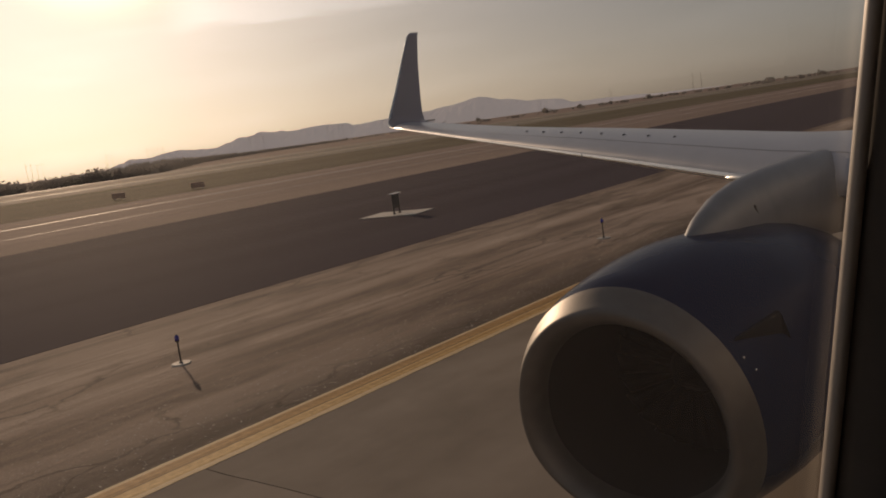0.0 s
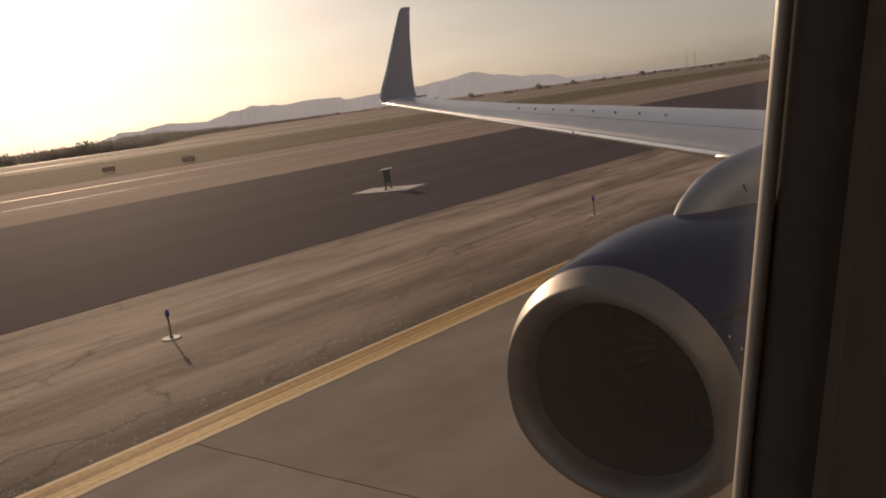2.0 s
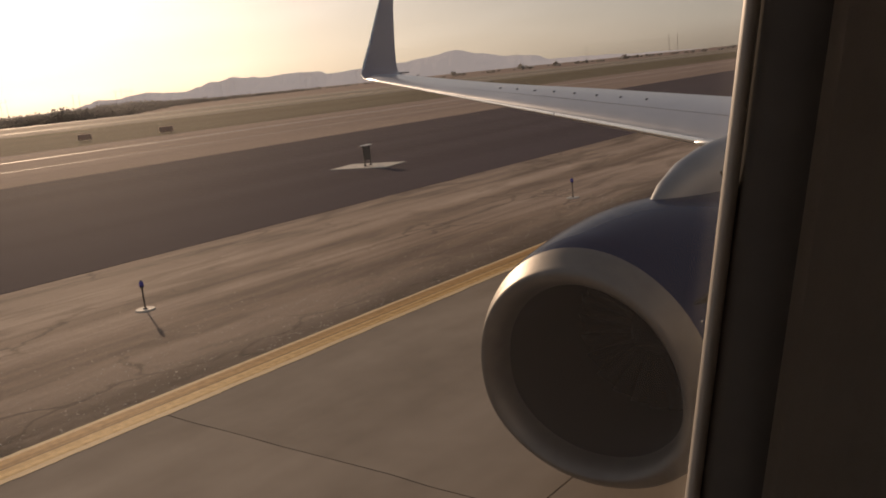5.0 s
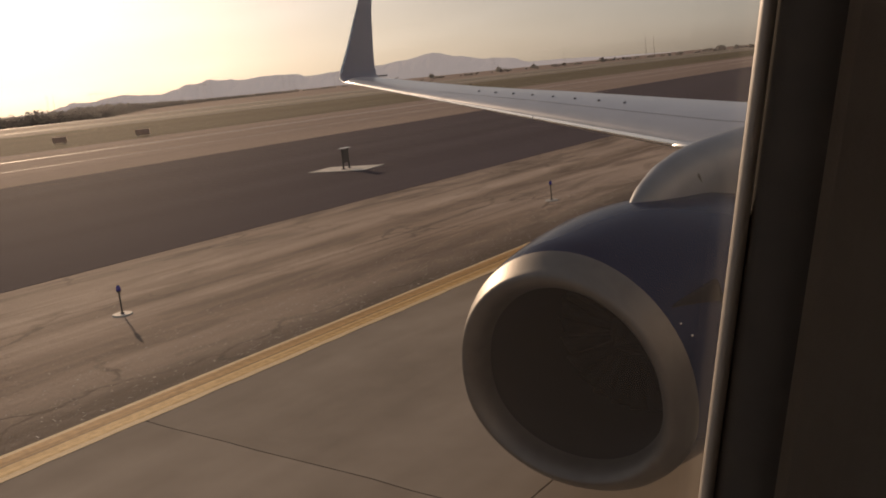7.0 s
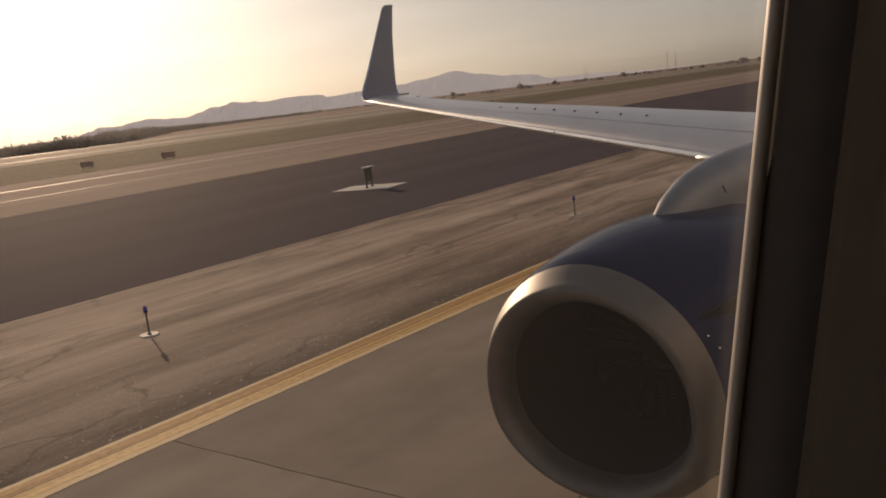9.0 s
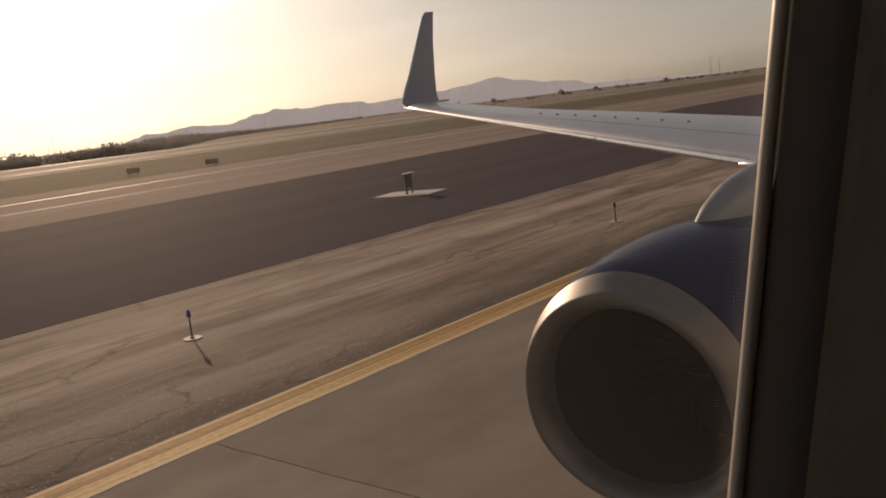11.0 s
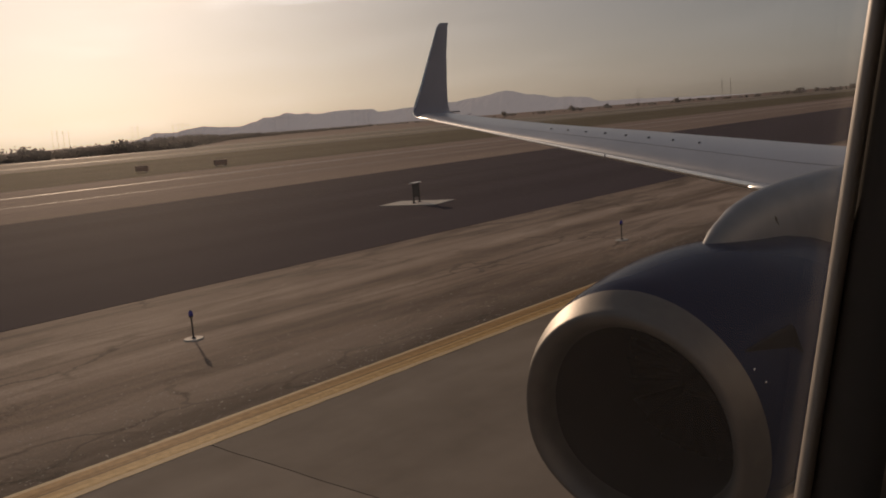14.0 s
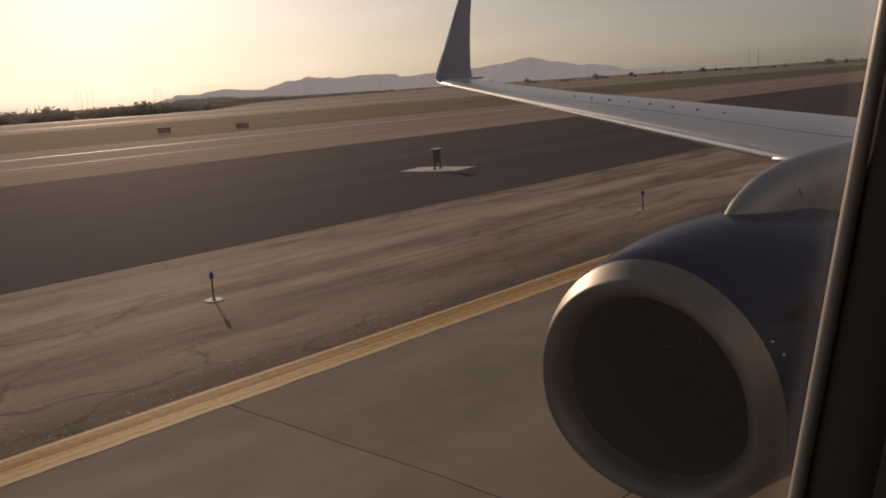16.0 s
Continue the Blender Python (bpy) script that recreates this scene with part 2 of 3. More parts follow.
M_STRAKE = material("strake_grey_paint", (0.03, 0.031, 0.036), (0.05, 0.051, 0.058), 0.85, big=4.0, grain=20.0, spec=0.05)
# fan and spinner are coloured near black to imitate shade inside the inlet
M_FAN = material("fan_shade_black", (0.004, 0.004, 0.005), (0.008, 0.008, 0.009), 0.85, metal=0.0, big=3.0, spec=0.1)
M_PYLON = material("pylon_grey_paint", (0.175, 0.185, 0.20), (0.25, 0.26, 0.278), 0.4, metal=0.2, big=1.5, grain=5.0)
M_SKIN = material("white_fuselage_paint", (0.7, 0.7, 0.7), (0.78, 0.78, 0.78), 0.35, big=0.5)
M_PANEL = material("cabin_plastic", (0.74, 0.66, 0.58), (0.82, 0.74, 0.66), 0.6, big=6.0, grain=60.0, bump=0.0004, bump_scale=400.0)
M_BEZEL = material("ivory_window_bezel", (0.42, 0.38, 0.33), (0.50, 0.455, 0.40), 0.45, big=8.0, grain=60.0)
M_TAB = material("weathered_grey_tab", (0.10, 0.10, 0.11), (0.17, 0.17, 0.18), 0.6, big=10.0)
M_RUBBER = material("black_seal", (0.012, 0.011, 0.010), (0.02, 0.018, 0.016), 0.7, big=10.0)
M_LINING = material("white_cabin_lining", (0.62, 0.60, 0.57), (0.70, 0.68, 0.65), 0.6, big=2.0)
M_CARPET = material("cabin_carpet", (0.16, 0.15, 0.16), (0.24, 0.22, 0.22), 0.95, big=8.0, grain=90.0)
M_STONE = material("pale_stone", (0.45, 0.40, 0.33), (0.75, 0.69, 0.6), 0.62, big=3.0, grain=40.0, spec=0.35)
M_CAP = material("satin_aluminium", (0.75, 0.74, 0.72), (0.85, 0.84, 0.82), 0.3, metal=1.0, big=3.0)
M_GASKET_DARK = material("dark_slot", (0.05, 0.045, 0.04), (0.08, 0.07, 0.06), 0.8, big=20.0)
M_GASKET = material("dark_shade_track", (0.14, 0.13, 0.12), (0.19, 0.175, 0.16), 0.7, big=12.0, grain=80.0)
M_STEEL = material("grey_steel", (0.25, 0.25, 0.25), (0.38, 0.37, 0.36), 0.45, metal=0.7, big=8.0)
M_LENS = material("blue_glass_lens", (0.03, 0.02, 0.30), (0.05, 0.04, 0.45), 0.15, coat=0.5, big=20.0)
M_ORANGE = material("black_orange_paint", (0.06, 0.052, 0.045), (0.10, 0.085, 0.07), 0.5, big=8.0)
M_SIGN = material("brown_sign_paint", (0.46, 0.29, 0.21), (0.58, 0.38, 0.28), 0.7, big=3.0)
M_FOLIAGE = material("dusty_foliage", (0.12, 0.12, 0.115), (0.18, 0.178, 0.165), 0.95, big=0.2, grain=1.5, spec=0.08)
# thin leaves let the low sun through
f_n, f_l = M_FOLIAGE.node_tree.nodes, M_FOLIAGE.node_tree.links
f_t, f_m = f_n.new("ShaderNodeBsdfTranslucent"), f_n.new("ShaderNodeMixShader")
f_t.inputs["Color"].default_value = (0.29, 0.28, 0.27, 1)
f_m.inputs[0].default_value = 0.55
f_l.new(f_n["Principled BSDF"].outputs[0], f_m.inputs[1])
f_l.new(f_t.outputs[0], f_m.inputs[2])
f_l.new(f_m.outputs[0], f_n["Material Output"].inputs["Surface"])
M_BARK = material("weathered_post", (0.20, 0.17, 0.14), (0.28, 0.24, 0.20), 0.9, big=1.0)


# distance haze is put in as a faint emission over the base colour
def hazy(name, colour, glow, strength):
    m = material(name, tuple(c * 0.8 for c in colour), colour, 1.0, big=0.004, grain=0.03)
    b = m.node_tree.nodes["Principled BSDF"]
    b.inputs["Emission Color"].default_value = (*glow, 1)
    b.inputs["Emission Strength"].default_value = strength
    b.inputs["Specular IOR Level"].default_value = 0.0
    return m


# the mountains glow a little to imitate the haze in front of them
M_MOUNTAIN = hazy("mountain_haze_glow", (0.20, 0.19, 0.20), (0.375, 0.335, 0.32), 0.9)

glass = bpy.data.materials.new("window_acrylic")
glass.use_nodes = True
gn, gl = glass.node_tree.nodes, glass.node_tree.links
gn.remove(gn["Principled BSDF"])
g_tr, g_gl, g_mix, g_fr = (gn.new("ShaderNodeBsdfTransparent"), gn.new("ShaderNodeBsdfGlossy"), gn.new("ShaderNodeMixShader"), gn.new("ShaderNodeFresnel"))
g_tr.inputs["Color"].default_value = (0.96, 0.94, 0.91, 1)
g_gl.inputs["Roughness"].default_value = 0.02
g_fr.inputs["IOR"].default_value = 1.09
gl.new(g_fr.outputs[0], g_mix.inputs[0])
gl.new(g_tr.outputs[0], g_mix.inputs[1])
gl.new(g_gl.outputs[0], g_mix.inputs[2])
g_dust, g_tl = gn.new("ShaderNodeMixShader"), gn.new("ShaderNodeBsdfTranslucent")
g_tl.inputs["Color"].default_value = (0.85, 0.85, 0.9, 1)
g_dust.inputs[0].default_value = 0.011
gl.new(g_mix.outputs[0], g_dust.inputs[1])
gl.new(g_tl.outputs[0], g_dust.inputs[2])
# fine scratches and grease scatter the low sun forwards
g_haze, g_rf = gn.new("ShaderNodeMixShader"), gn.new("ShaderNodeBsdfRefraction")
g_rf.inputs["Color"].default_value = (1.0, 0.86, 0.72, 1)
g_rf.inputs["Roughness"].default_value, g_rf.inputs["IOR"].default_value = 0.55, 1.16
g_haze.inputs[0].default_value = 0.02
gl.new(g_dust.outputs[0], g_haze.inputs[1])
gl.new(g_rf.outputs[0], g_haze.inputs[2])
gl.new(g_haze.outputs[0], gn["Material Output"].inputs["Surface"])


# ---- mesh helpers ----
def mesh_of(bm, mat, smooth=False, name="mesh"):
    me = bpy.data.meshes.new(name)
    bmesh.ops.recalc_face_normals(bm, faces=bm.faces)
    bm.to_mesh(me)
    bm.free()
    for mt in (mat if isinstance(mat, (list, tuple)) else [mat]):
        me.materials.append(mt)
    if smooth:
        for p in me.polygons:
            p.use_smooth = True
    return me


def part(name, bm, mat, parent=None, label="", smooth=False):
    ob = new(name, mesh_of(bm, mat, smooth, name))
    if parent is not None:
        ob.parent = parent
        ob.matrix_parent_inverse = Matrix.Identity(4)
    if label:
        tagged(ob, label)
    return ob


def thing(name, label, category, group="", kind=""):
    return tagged(new(name), label, category, group, kind)


def box(bm, x0, x1, y0, y1, z0, z1, bevel=0.0):
    r = bmesh.ops.create_cube(bm, size=1.0)
    vs = r["verts"]
    for v in vs:
        v.co = Vector(((x0 + x1) / 2 + v.co.x * (x1 - x0), (y0 + y1) / 2 + v.co.y * (y1 - y0), (z0 + z1) / 2 + v.co.z * (z1 - z0)))
    if bevel:
        es = list({e for v in vs for e in v.link_edges})
        bmesh.ops.bevel(bm, geom=es, offset=bevel, segments=2, affect="EDGES", profile=0.5)
    return bm


def cyl(bm, a, b, r0, r1=None, seg=12):
    a, b = Vector(a), Vector(b)
    d = b - a
    m = Matrix.Translation((a + b) / 2) @ d.to_track_quat("Z", "Y").to_matrix().to_4x4()
    bmesh.ops.create_cone(bm, cap_ends=True, segments=seg, radius1=r0, radius2=r0 if r1 is None else r1, depth=d.length, matrix=m)
    return bm


def loft(bm, rings, cap=True, closed=True):
    vr = [[bm.verts.new(p) for p in ring] for ring in rings]
    k = len(vr[0])
    for a, b in zip(vr, vr[1:]):
        for i in range(k if closed else k - 1):
            j = (i + 1) % k
            bm.faces.new((a[i], a[j], b[j], b[i]))
    if cap:
        bm.faces.new(vr[0])
        bm.faces.new(vr[-1])
    return bm


# ---- ground ----
def slab(name, x0, x1, y0, y1, z, mat, label, category, parent=None, depth=0.04):
    bm = bmesh.new()
    box(bm, x0, x1, y0, y1, z - depth, z)
    ob = part(name, bm, mat, parent)
    if parent is None:
        tagged(ob, label, category, kind="structure")
    return ob


bm = bmesh.new()
R = 4600
vs = [bm.verts.new((R * math.cos(2 * math.pi * i / 96), R * math.sin(2 * math.pi * i / 96), -0.05)) for i in range(96)]
bm.faces.new(vs)
tagged(part("ground", bm, M_GROUND), "flat dry brown desert ground reaching the horizon", "ground", kind="structure")

Y0, Y1 = -1500.0, 400.0
X_LINE = (9.24, 9.92)
slab("dirt_strip", 9.96, 19.4, Y0, Y1, -0.012, M_DIRT, "streaked brown packed dirt shoulder beside the taxiway", "dirt")
slab("dark_strip", 19.4, 48.3, Y0, Y1, -0.004, M_SEAL, "dark brown sealed soil strip between pavements", "sealed soil")
slab("verge", 48.3, 56.0, Y0, Y1, -0.012, M_GROUND, "pale brown dirt verge along the runway", "dirt")
runway = slab("runway", 56.0, 88.3, Y0, Y1, -0.006, M_ASPHALT, "grey asphalt runway with white edge lines", "runway")
slab("edge_line", 61.8, 62.05, Y0, Y1, 0.0, M_PAINT_W, "", "", runway, 0.01)
slab("edge_line", 74.4, 75.2, Y0, Y1, 0.0, M_PAINT_W, "", "", runway, 0.01)
slab("grass_strip", 88.3, 166.0, Y0, Y1, -0.01, M_GRASS, "dry olive grass strip beyond the runway", "grass")
apron = slab("far_taxiway", 166.0, 322.0, Y0, Y1, -0.006, M_FAR, "pale grey far taxiway pavement", "taxiway")
slab("edge_line", 200.0, 204.0, Y0, Y1, 0.002, M_PAINT_W, "", "", apron, 0.01)
slab("edge_line", 288.0, 297.0, Y0, Y1, 0.002, M_PAINT_W, "", "", apron, 0.01)

# ---- mountains ----
RIDGE = [(-75, 0), (-63, 1), (-60.3, 7), (-59.4, 20), (-58.81, 30), (-57.53, 26), (-56.84, 37), (-55.84, 43), (-54.69, 35), (-53.69, 33), (-52.8, 47), (-52.09, 62), (-51.58, 57), (-50.79, 71), (-50.19, 64), (-49.5, 58), (-48.45, 58), (-47.56, 64), (-46.68, 63), (-45.44, 60), (-44.94, 46), (-43.86, 51), (-42.96, 54), (-40.07, 62), (-38.8, 72), (-36.62, 87), (-35.22, 68), (-33.46, 47), (-32.04, 43), (-30.66, 19), (-29.25, 18), (-27.52, 15), (-25, 7), (-20, 0), (-5, 0)]


def ridge_height(a):
    for (a0, h0), (a1, h1) in zip(RIDGE, RIDGE[1:]):
        if a0 <= a <= a1:
            k = (a - a0) / (a1 - a0)
            return h0 + (h1 - h0) * (k * k * (3 - 2 * k))
    return 0.0


bm = bmesh.new()
rows = []
for j in range(9):
    d = 3500 + j * 70
    k = math.sin(min(j / 6, 1.0) * math.pi / 2)
    ring = []
    for i in range(281):
        a = -75 + 70 * i / 280
        h = 1.08 * ridge_height(a) * d / 3800
        n = (noise.fractal(Vector((a * 0.9, j * 0.35, 3.1)), 0.8, 2.1, 6) * 10 + noise.fractal(Vector((a * 3.1, j * 0.8, 7.7)), 0.6, 2.0, 5) * 7) * min(1, h / 25) * (0.3 if j >= 6 else 0.9)
        z = -1 + (h + n) * k if h > 0 else -1
        ang = radians(a)
        ring.append((-d * math.sin(ang), -d * math.cos(ang), max(z, -1)))
    rows.append(ring)
loft(bm, rows, cap=False, closed=False)
tagged(part("mountain_range", bm, M_MOUNTAIN, smooth=False), "grey mountain range on the horizon, its haze put in as a faint glow", "mountains", kind="structure")

# ---- far trees ----
rng = random.Random(4)


def clump(store, c, r, squash):
    """Adds one stone: a low, uneven eight-sided lump."""
    vs, fs = store
    k = len(vs)
    for x, y, z in ((1, 0, 0), (0, 1, 0), (-1, 0, 0), (0, -1, 0), (0, 0, 1), (0, 0, -1)):
        f = r * rng.uniform(0.7, 1.35)
        vs.append((c[0] + x * f, c[1] + y * f, c[2] + z * f * squash))
    fs.extend((k + a, k + b, k + d) for a, b in ((0, 1), (1, 2), (2, 3), (3, 0)) for d in (4, 5))


def leaves(store, c, r, count=34, blade=1.0):
    """Adds one open spray of leaf blades, in every direction, with gaps between them."""
    vs, fs = store
    for i in range(count):
        d = Vector((rng.gauss(0, 0.48), rng.gauss(0, 0.48), rng.gauss(0, 0.36))) * r
        a = Vector((rng.gauss(0, 1), rng.gauss(0, 1), rng.gauss(0, 1))).normalized()
        b = a.orthogonal().normalized()
        d *= min(1.0, 0.85 * r / max(d.length, 0.01))
        p, size = Vector(c) + d, r * blade * rng.uniform(0.13, 0.27)
        p.z = max(p.z, 0.0)
        k = len(vs)
        vs.extend(tuple(p + v) for v in (a * size, b * size * 0.55, -a * size, -b * size * 0.55))
        fs.append((k, k + 1, k + 2, k + 3))


def stuff_mesh(name, store, mat):
    me = bpy.data.meshes.new(name)
    me.from_pydata(store[0], [], store[1])
    me.materials.append(mat)
    return new(name, me)


TREE_LINE = [(326, 60), (324, -100), (312, -190), (402, -261), (576, -397), (678, -530), (760, -665), (800, -780), (900, -1050)]
store = ([], [])
for (x0, y0), (x1, y1), count, size in zip(TREE_LINE, TREE_LINE[1:], (110, 190, 190, 330, 230, 150, 120, 60), (2.9, 3.0, 3.0, 3.3, 3.0, 2.3, 2.2, 2.0)):
    for i in range(count):
        k = rng.random()
        x, y = x0 + (x1 - x0) * k + rng.uniform(-4, 24), y0 + (y1 - y0) * k + rng.uniform(-12, 12)
        r = size * rng.uniform(0.45, 0.95) * (1.25 if rng.random() < 0.1 else 1.0)
        for n in range(4):
            leaves(store, (x + rng.uniform(-r, r), y + rng.uniform(-r, r), r * rng.uniform(0.2, 1.15)), r * rng.uniform(0.6, 0.95))
tagged(stuff_mesh("far_trees", store, M_FOLIAGE), "line of dusty dark desert trees along the field edge", "trees", kind="stuff")

# scrub on the skyline beyond the wing
store = ([], [])
for i in range(130):
    a, d = radians(rng.uniform(4, 37)), rng.uniform(850, 1100)
    r = rng.uniform(1.2, 2.8) * (1.5 if rng.random() < 0.12 else 1.0)
    for n in range(3):
        leaves(store, (d * math.sin(a) + rng.uniform(-r, r), -d * math.cos(a) + rng.uniform(-r, r), r * rng.uniform(0.3, 0.9)), r * rng.uniform(0.6, 0.95), 30, 1.7)
tagged(stuff_mesh("far_scrub", store, M_FOLIAGE), "scattered dark scrub bushes on the skyline", "bushes", kind="stuff")


# ---- the aeroplane ----
LE_IN, LE_TIP = Vector((4.31, -10.95, 2.54)), Vector((16.38, -17.62, 3.84))
LE_DIR = (LE_TIP - LE_IN) / (LE_TIP.x - LE_IN.x)


def wing_edges(x):
    le = LE_IN + LE_DIR * (x - LE_IN.x)
    if x > 3.9:
        chord = 1.50 + (16.38 - x) * 0.245
        te = Vector((x, le.y - chord, le.z + 0.03 - (16.38 - x) * 0.004))
    else:
        te = Vector((x, -15.32, wing_edges(3.95)[1].z - (3.95 - x) * 0.09))
    return le, te


def foil(u):
    return 5 * (0.2969 * math.sqrt(u) - 0.126 * u - 0.3516 * u * u + 0.2843 * u ** 3 - 0.1036 * u ** 4)


US = [0.5 - 0.5 * math.cos(math.pi * i / 14) for i in range(15)]


def section(le, te, up, thick, camber=0.25):
    """Closed loop of an aerofoil: over the top from the nose to the tail, back underneath."""
    le, te, up = Vector(le), Vector(te), Vector(up).normalized()
    c = (te - le).length
    top = [le + (te - le) * u + up * c * thick * foil(u) * (1 + camber) for u in US]
    low = [le + (te - le) * u - up * c * thick * foil(u) * (1 - camber if camber < 0.2 else 0.3) for u in US[-2:0:-1]]
    return top + low


def wing_thick(x):
    return 0.105 + 0.045 * min(1.0, max(0.0, (12 - x) / 4)) + 0.004 * max(0.0, 8 - x)


def wing_section(x):
    le, te = wing_edges(x)
    t = wing_thick(x)
    return section(le, te, (-0.1, 0, 1), t)


def wing_top(x, u):
    le, te = wing_edges(x)
    t = wing_thick(x)
    return le + (te - le) * u + Vector((-0.1, 0, 1)).normalized() * (te - le).length * t * foil(u) * 1.25


plane = thing("airplane", "taxiing airliner with navy engine, grey swept wing and dark blue winglet", "airplane")

xs = [0.3, 1.5, 2.7, 3.95, 5.0, 6.5, 8.0, 9.5, 11.0, 12.5, 14.0, 15.2, 15.9]
bm = bmesh.new()
loft(bm, [wing_section(x) for x in xs])
wing = part("wing", bm, M_WING, plane, "grey painted aluminium wing with a bright leading edge", smooth=True)

# bright leading-edge slats, a thin shell just proud of the wing's nose
def nose_strip(x0, x1):
    bm = bmesh.new()
    rings = []
    for i in range(9):
        x = x0 + (x1 - x0) * i / 8
        le, te = wing_edges(x)
        c, up = (te - le).length, Vector((-0.1, 0, 1)).normalized()
        t = wing_thick(x)
        nose = [(0.0016, -0.3), (0.0004, -0.3), (0.0, 0.0), (0.0003, 1.25), (0.0012, 1.25), (0.0024, 1.25)]
        rings.append([le + (te - le) * u + up * c * t * foil(u) * k2 + Vector((0, 0.004, 0.002)) for u, k2 in nose])
    loft(bm, rings, cap=False, closed=False)
    return bm


for a, b in ((3.6, 7.6), (7.63, 10.6), (10.63, 13.4), (13.43, 15.85)):
    part("slat", nose_strip(a, b), M_EDGE, wing, "polished metal slat", smooth=True)

# winglet, blended upwards from the wing tip
W_LE = [(15.9, -17.354, 3.788), (16.15, -17.50, 3.83), (16.36, -17.66, 3.93), (16.46, -17.86, 4.16), (16.60, -18.35, 4.72), (16.86, -19.10, 5.60), (17.06, -19.72, 6.34), (17.09, -19.90, 6.46)]
W_TE = [(15.9, -18.97, 3.82), (16.1, -19.02, 3.86), (16.28, -19.09, 3.95), (16.38, -19.16, 4.16), (16.58, -19.42, 4.74), (16.88, -19.86, 5.63), (17.12, -20.28, 6.38), (17.15, -20.36, 6.49)]
W_UP = [(-0.1, 0, 1), (-0.35, 0, 1), (-0.8, 0, 0.7), (-1, 0, 0.35), (-1, 0, 0.25), (-1, 0, 0.25), (-1, 0, 0.25), (-1, 0, 0.25)]
bm = bmesh.new()
loft(bm, [section(a, b, u, 0.085 if i < 7 else 0.03, 0.0 if i > 2 else 0.2) for i, (a, b, u) in enumerate(zip(W_LE, W_TE, W_UP))])
winglet = part("winglet", bm, M_WINGLET, plane, "dark blue upturned winglet", smooth=True)
bm = bmesh.new()
rings = []
for i, (a, b, u) in enumerate(zip(W_LE, W_TE, W_UP)):
    s = section(a, b, u, 0.085 if i < 7 else 0.03, 0.0)
    mid = (Vector(a) * 0.7 + Vector(b) * 0.3)
    rings.append([p + (p - mid).normalized() * 0.005 for p in s[-2:] + s[:3]])
loft(bm, rings, cap=False, closed=False)
part("leading_edge", bm, M_EDGE, winglet, "polished metal leading edge", smooth=True)
bm = bmesh.new()
box(bm, 16.15, 16.25, -19.42, -19.0, 3.87, 3.91, 0.01)
part("tail_light", bm, M_STEEL, wing)

# static wicks on the trailing edge
for x in (15.4, 14.3, 13.9, 12.4):
    te = wing_edges(x)[1]
    bm = bmesh.new()
    cyl(bm, te + Vector((0, 0.03, 0)), te + Vector((0, -0.16, 0.05)), 0.012, 0.006, 6)
    part("static_wick", bm, M_RUBBER, wing)

# small vortex tabs on the wing's back
for i in range(8):
    x = 9.85 - 0.57 * i
    p = wing_top(x, 0.17)
    bm = bmesh.new()
    box(bm, p.x - 0.007, p.x + 0.007, p.y - 0.035, p.y + 0.035, p.z - 0.02, p.z + 0.016, 0.003)
    part("vortex_tab", bm, M_TAB, wing)

# skin seams: spoiler and flap lines
for u, x0, x1 in ((0.62, 4.3, 10.8), (0.09, 2.2, 15.6)):
    bm = bmesh.new()
    rings = []
    for i in range(24):
        x = x0 + (x1 - x0) * i / 23
        p = wing_top(x, u) + Vector((0, 0, 0.001))
        rings.append([p + Vector((0, 0.004, 0.001)), p + Vector((0, -0.004, 0.001)), p + Vector((0, -0.004, -0.02)), p + Vector((0, 0.004, -0.02))])
    loft(bm, rings)
    part("skin_seam", bm, M_WING, wing)

# ---- engine ----
EX, EZ, EY = 3.2575, 1.345, -5.542


AFT = (0.0, 0.1, 0.3, 0.8, 1.6, 2.1)
RISE = (0.01, -0.02, 0.012, 0.018, 0.004, -0.008)
CROWN = (0.0, 0.02, 0.046, 0.0154, 0.0055, -0.008)


def ring_at(dy, r, seg=64, inner=False):
    """A nacelle ring: slightly flattened below, with a fuller crown just behind the raked inlet."""
    pts = []
    rise, crown = (0.0, 0.0) if inner else (float(np.interp(dy, AFT, RISE)), float(np.interp(dy, AFT, CROWN)))
    for i in range(seg):
        a = 2 * math.pi * i / seg
        x, z = math.cos(a), math.sin(a)
        flat = 1 - 0.07 * max(0.0, -z) ** 2 + crown * max(0.0, z)
        wide = 1 + 0.03 * math.exp(-((z + 0.45) / 0.35) ** 2)
        pts.append((EX + r * x * wide, EY - dy + 0.082 * z, EZ + rise + r * z * flat))
    return pts


engine = thing("engine", "navy jet engine nacelle with a bare metal inlet lip", "engine")
del engine["category"]
engine.parent = plane
bm = bmesh.new()
loft(bm, [ring_at(dy, r) for dy, r in ((0.203, 1.006), (0.3, 1.019), (0.45, 1.047), (0.62, 1.077), (0.8, 1.105), (1.2, 1.143), (1.6, 1.1555), (2.1, 1.15), (2.8, 1.10), (3.4, 1.0), (3.9, 0.88), (4.2, 0.80), (4.1, 0.74))], cap=False)
part("cowl", bm, M_BLUE, engine, "glossy navy cowl", smooth=True)
bm = bmesh.new()
loft(bm, [ring_at(dy, r) for dy, r in ((0.205, 1.009), (0.15, 0.992), (0.09, 0.954), (0.045, 0.926), (0.015, 0.905), (0.0, 0.882))] + [ring_at(dy, r, inner=True) for dy, r in ((0.004, 0.862), (0.018, 0.836), (0.045, 0.81), (0.09, 0.785), (0.15, 0.766), (0.22, 0.756))], cap=False)
part("inlet_lip", bm, M_LIP, engine, "bare metal inlet lip ring", smooth=True)
bm = bmesh.new()
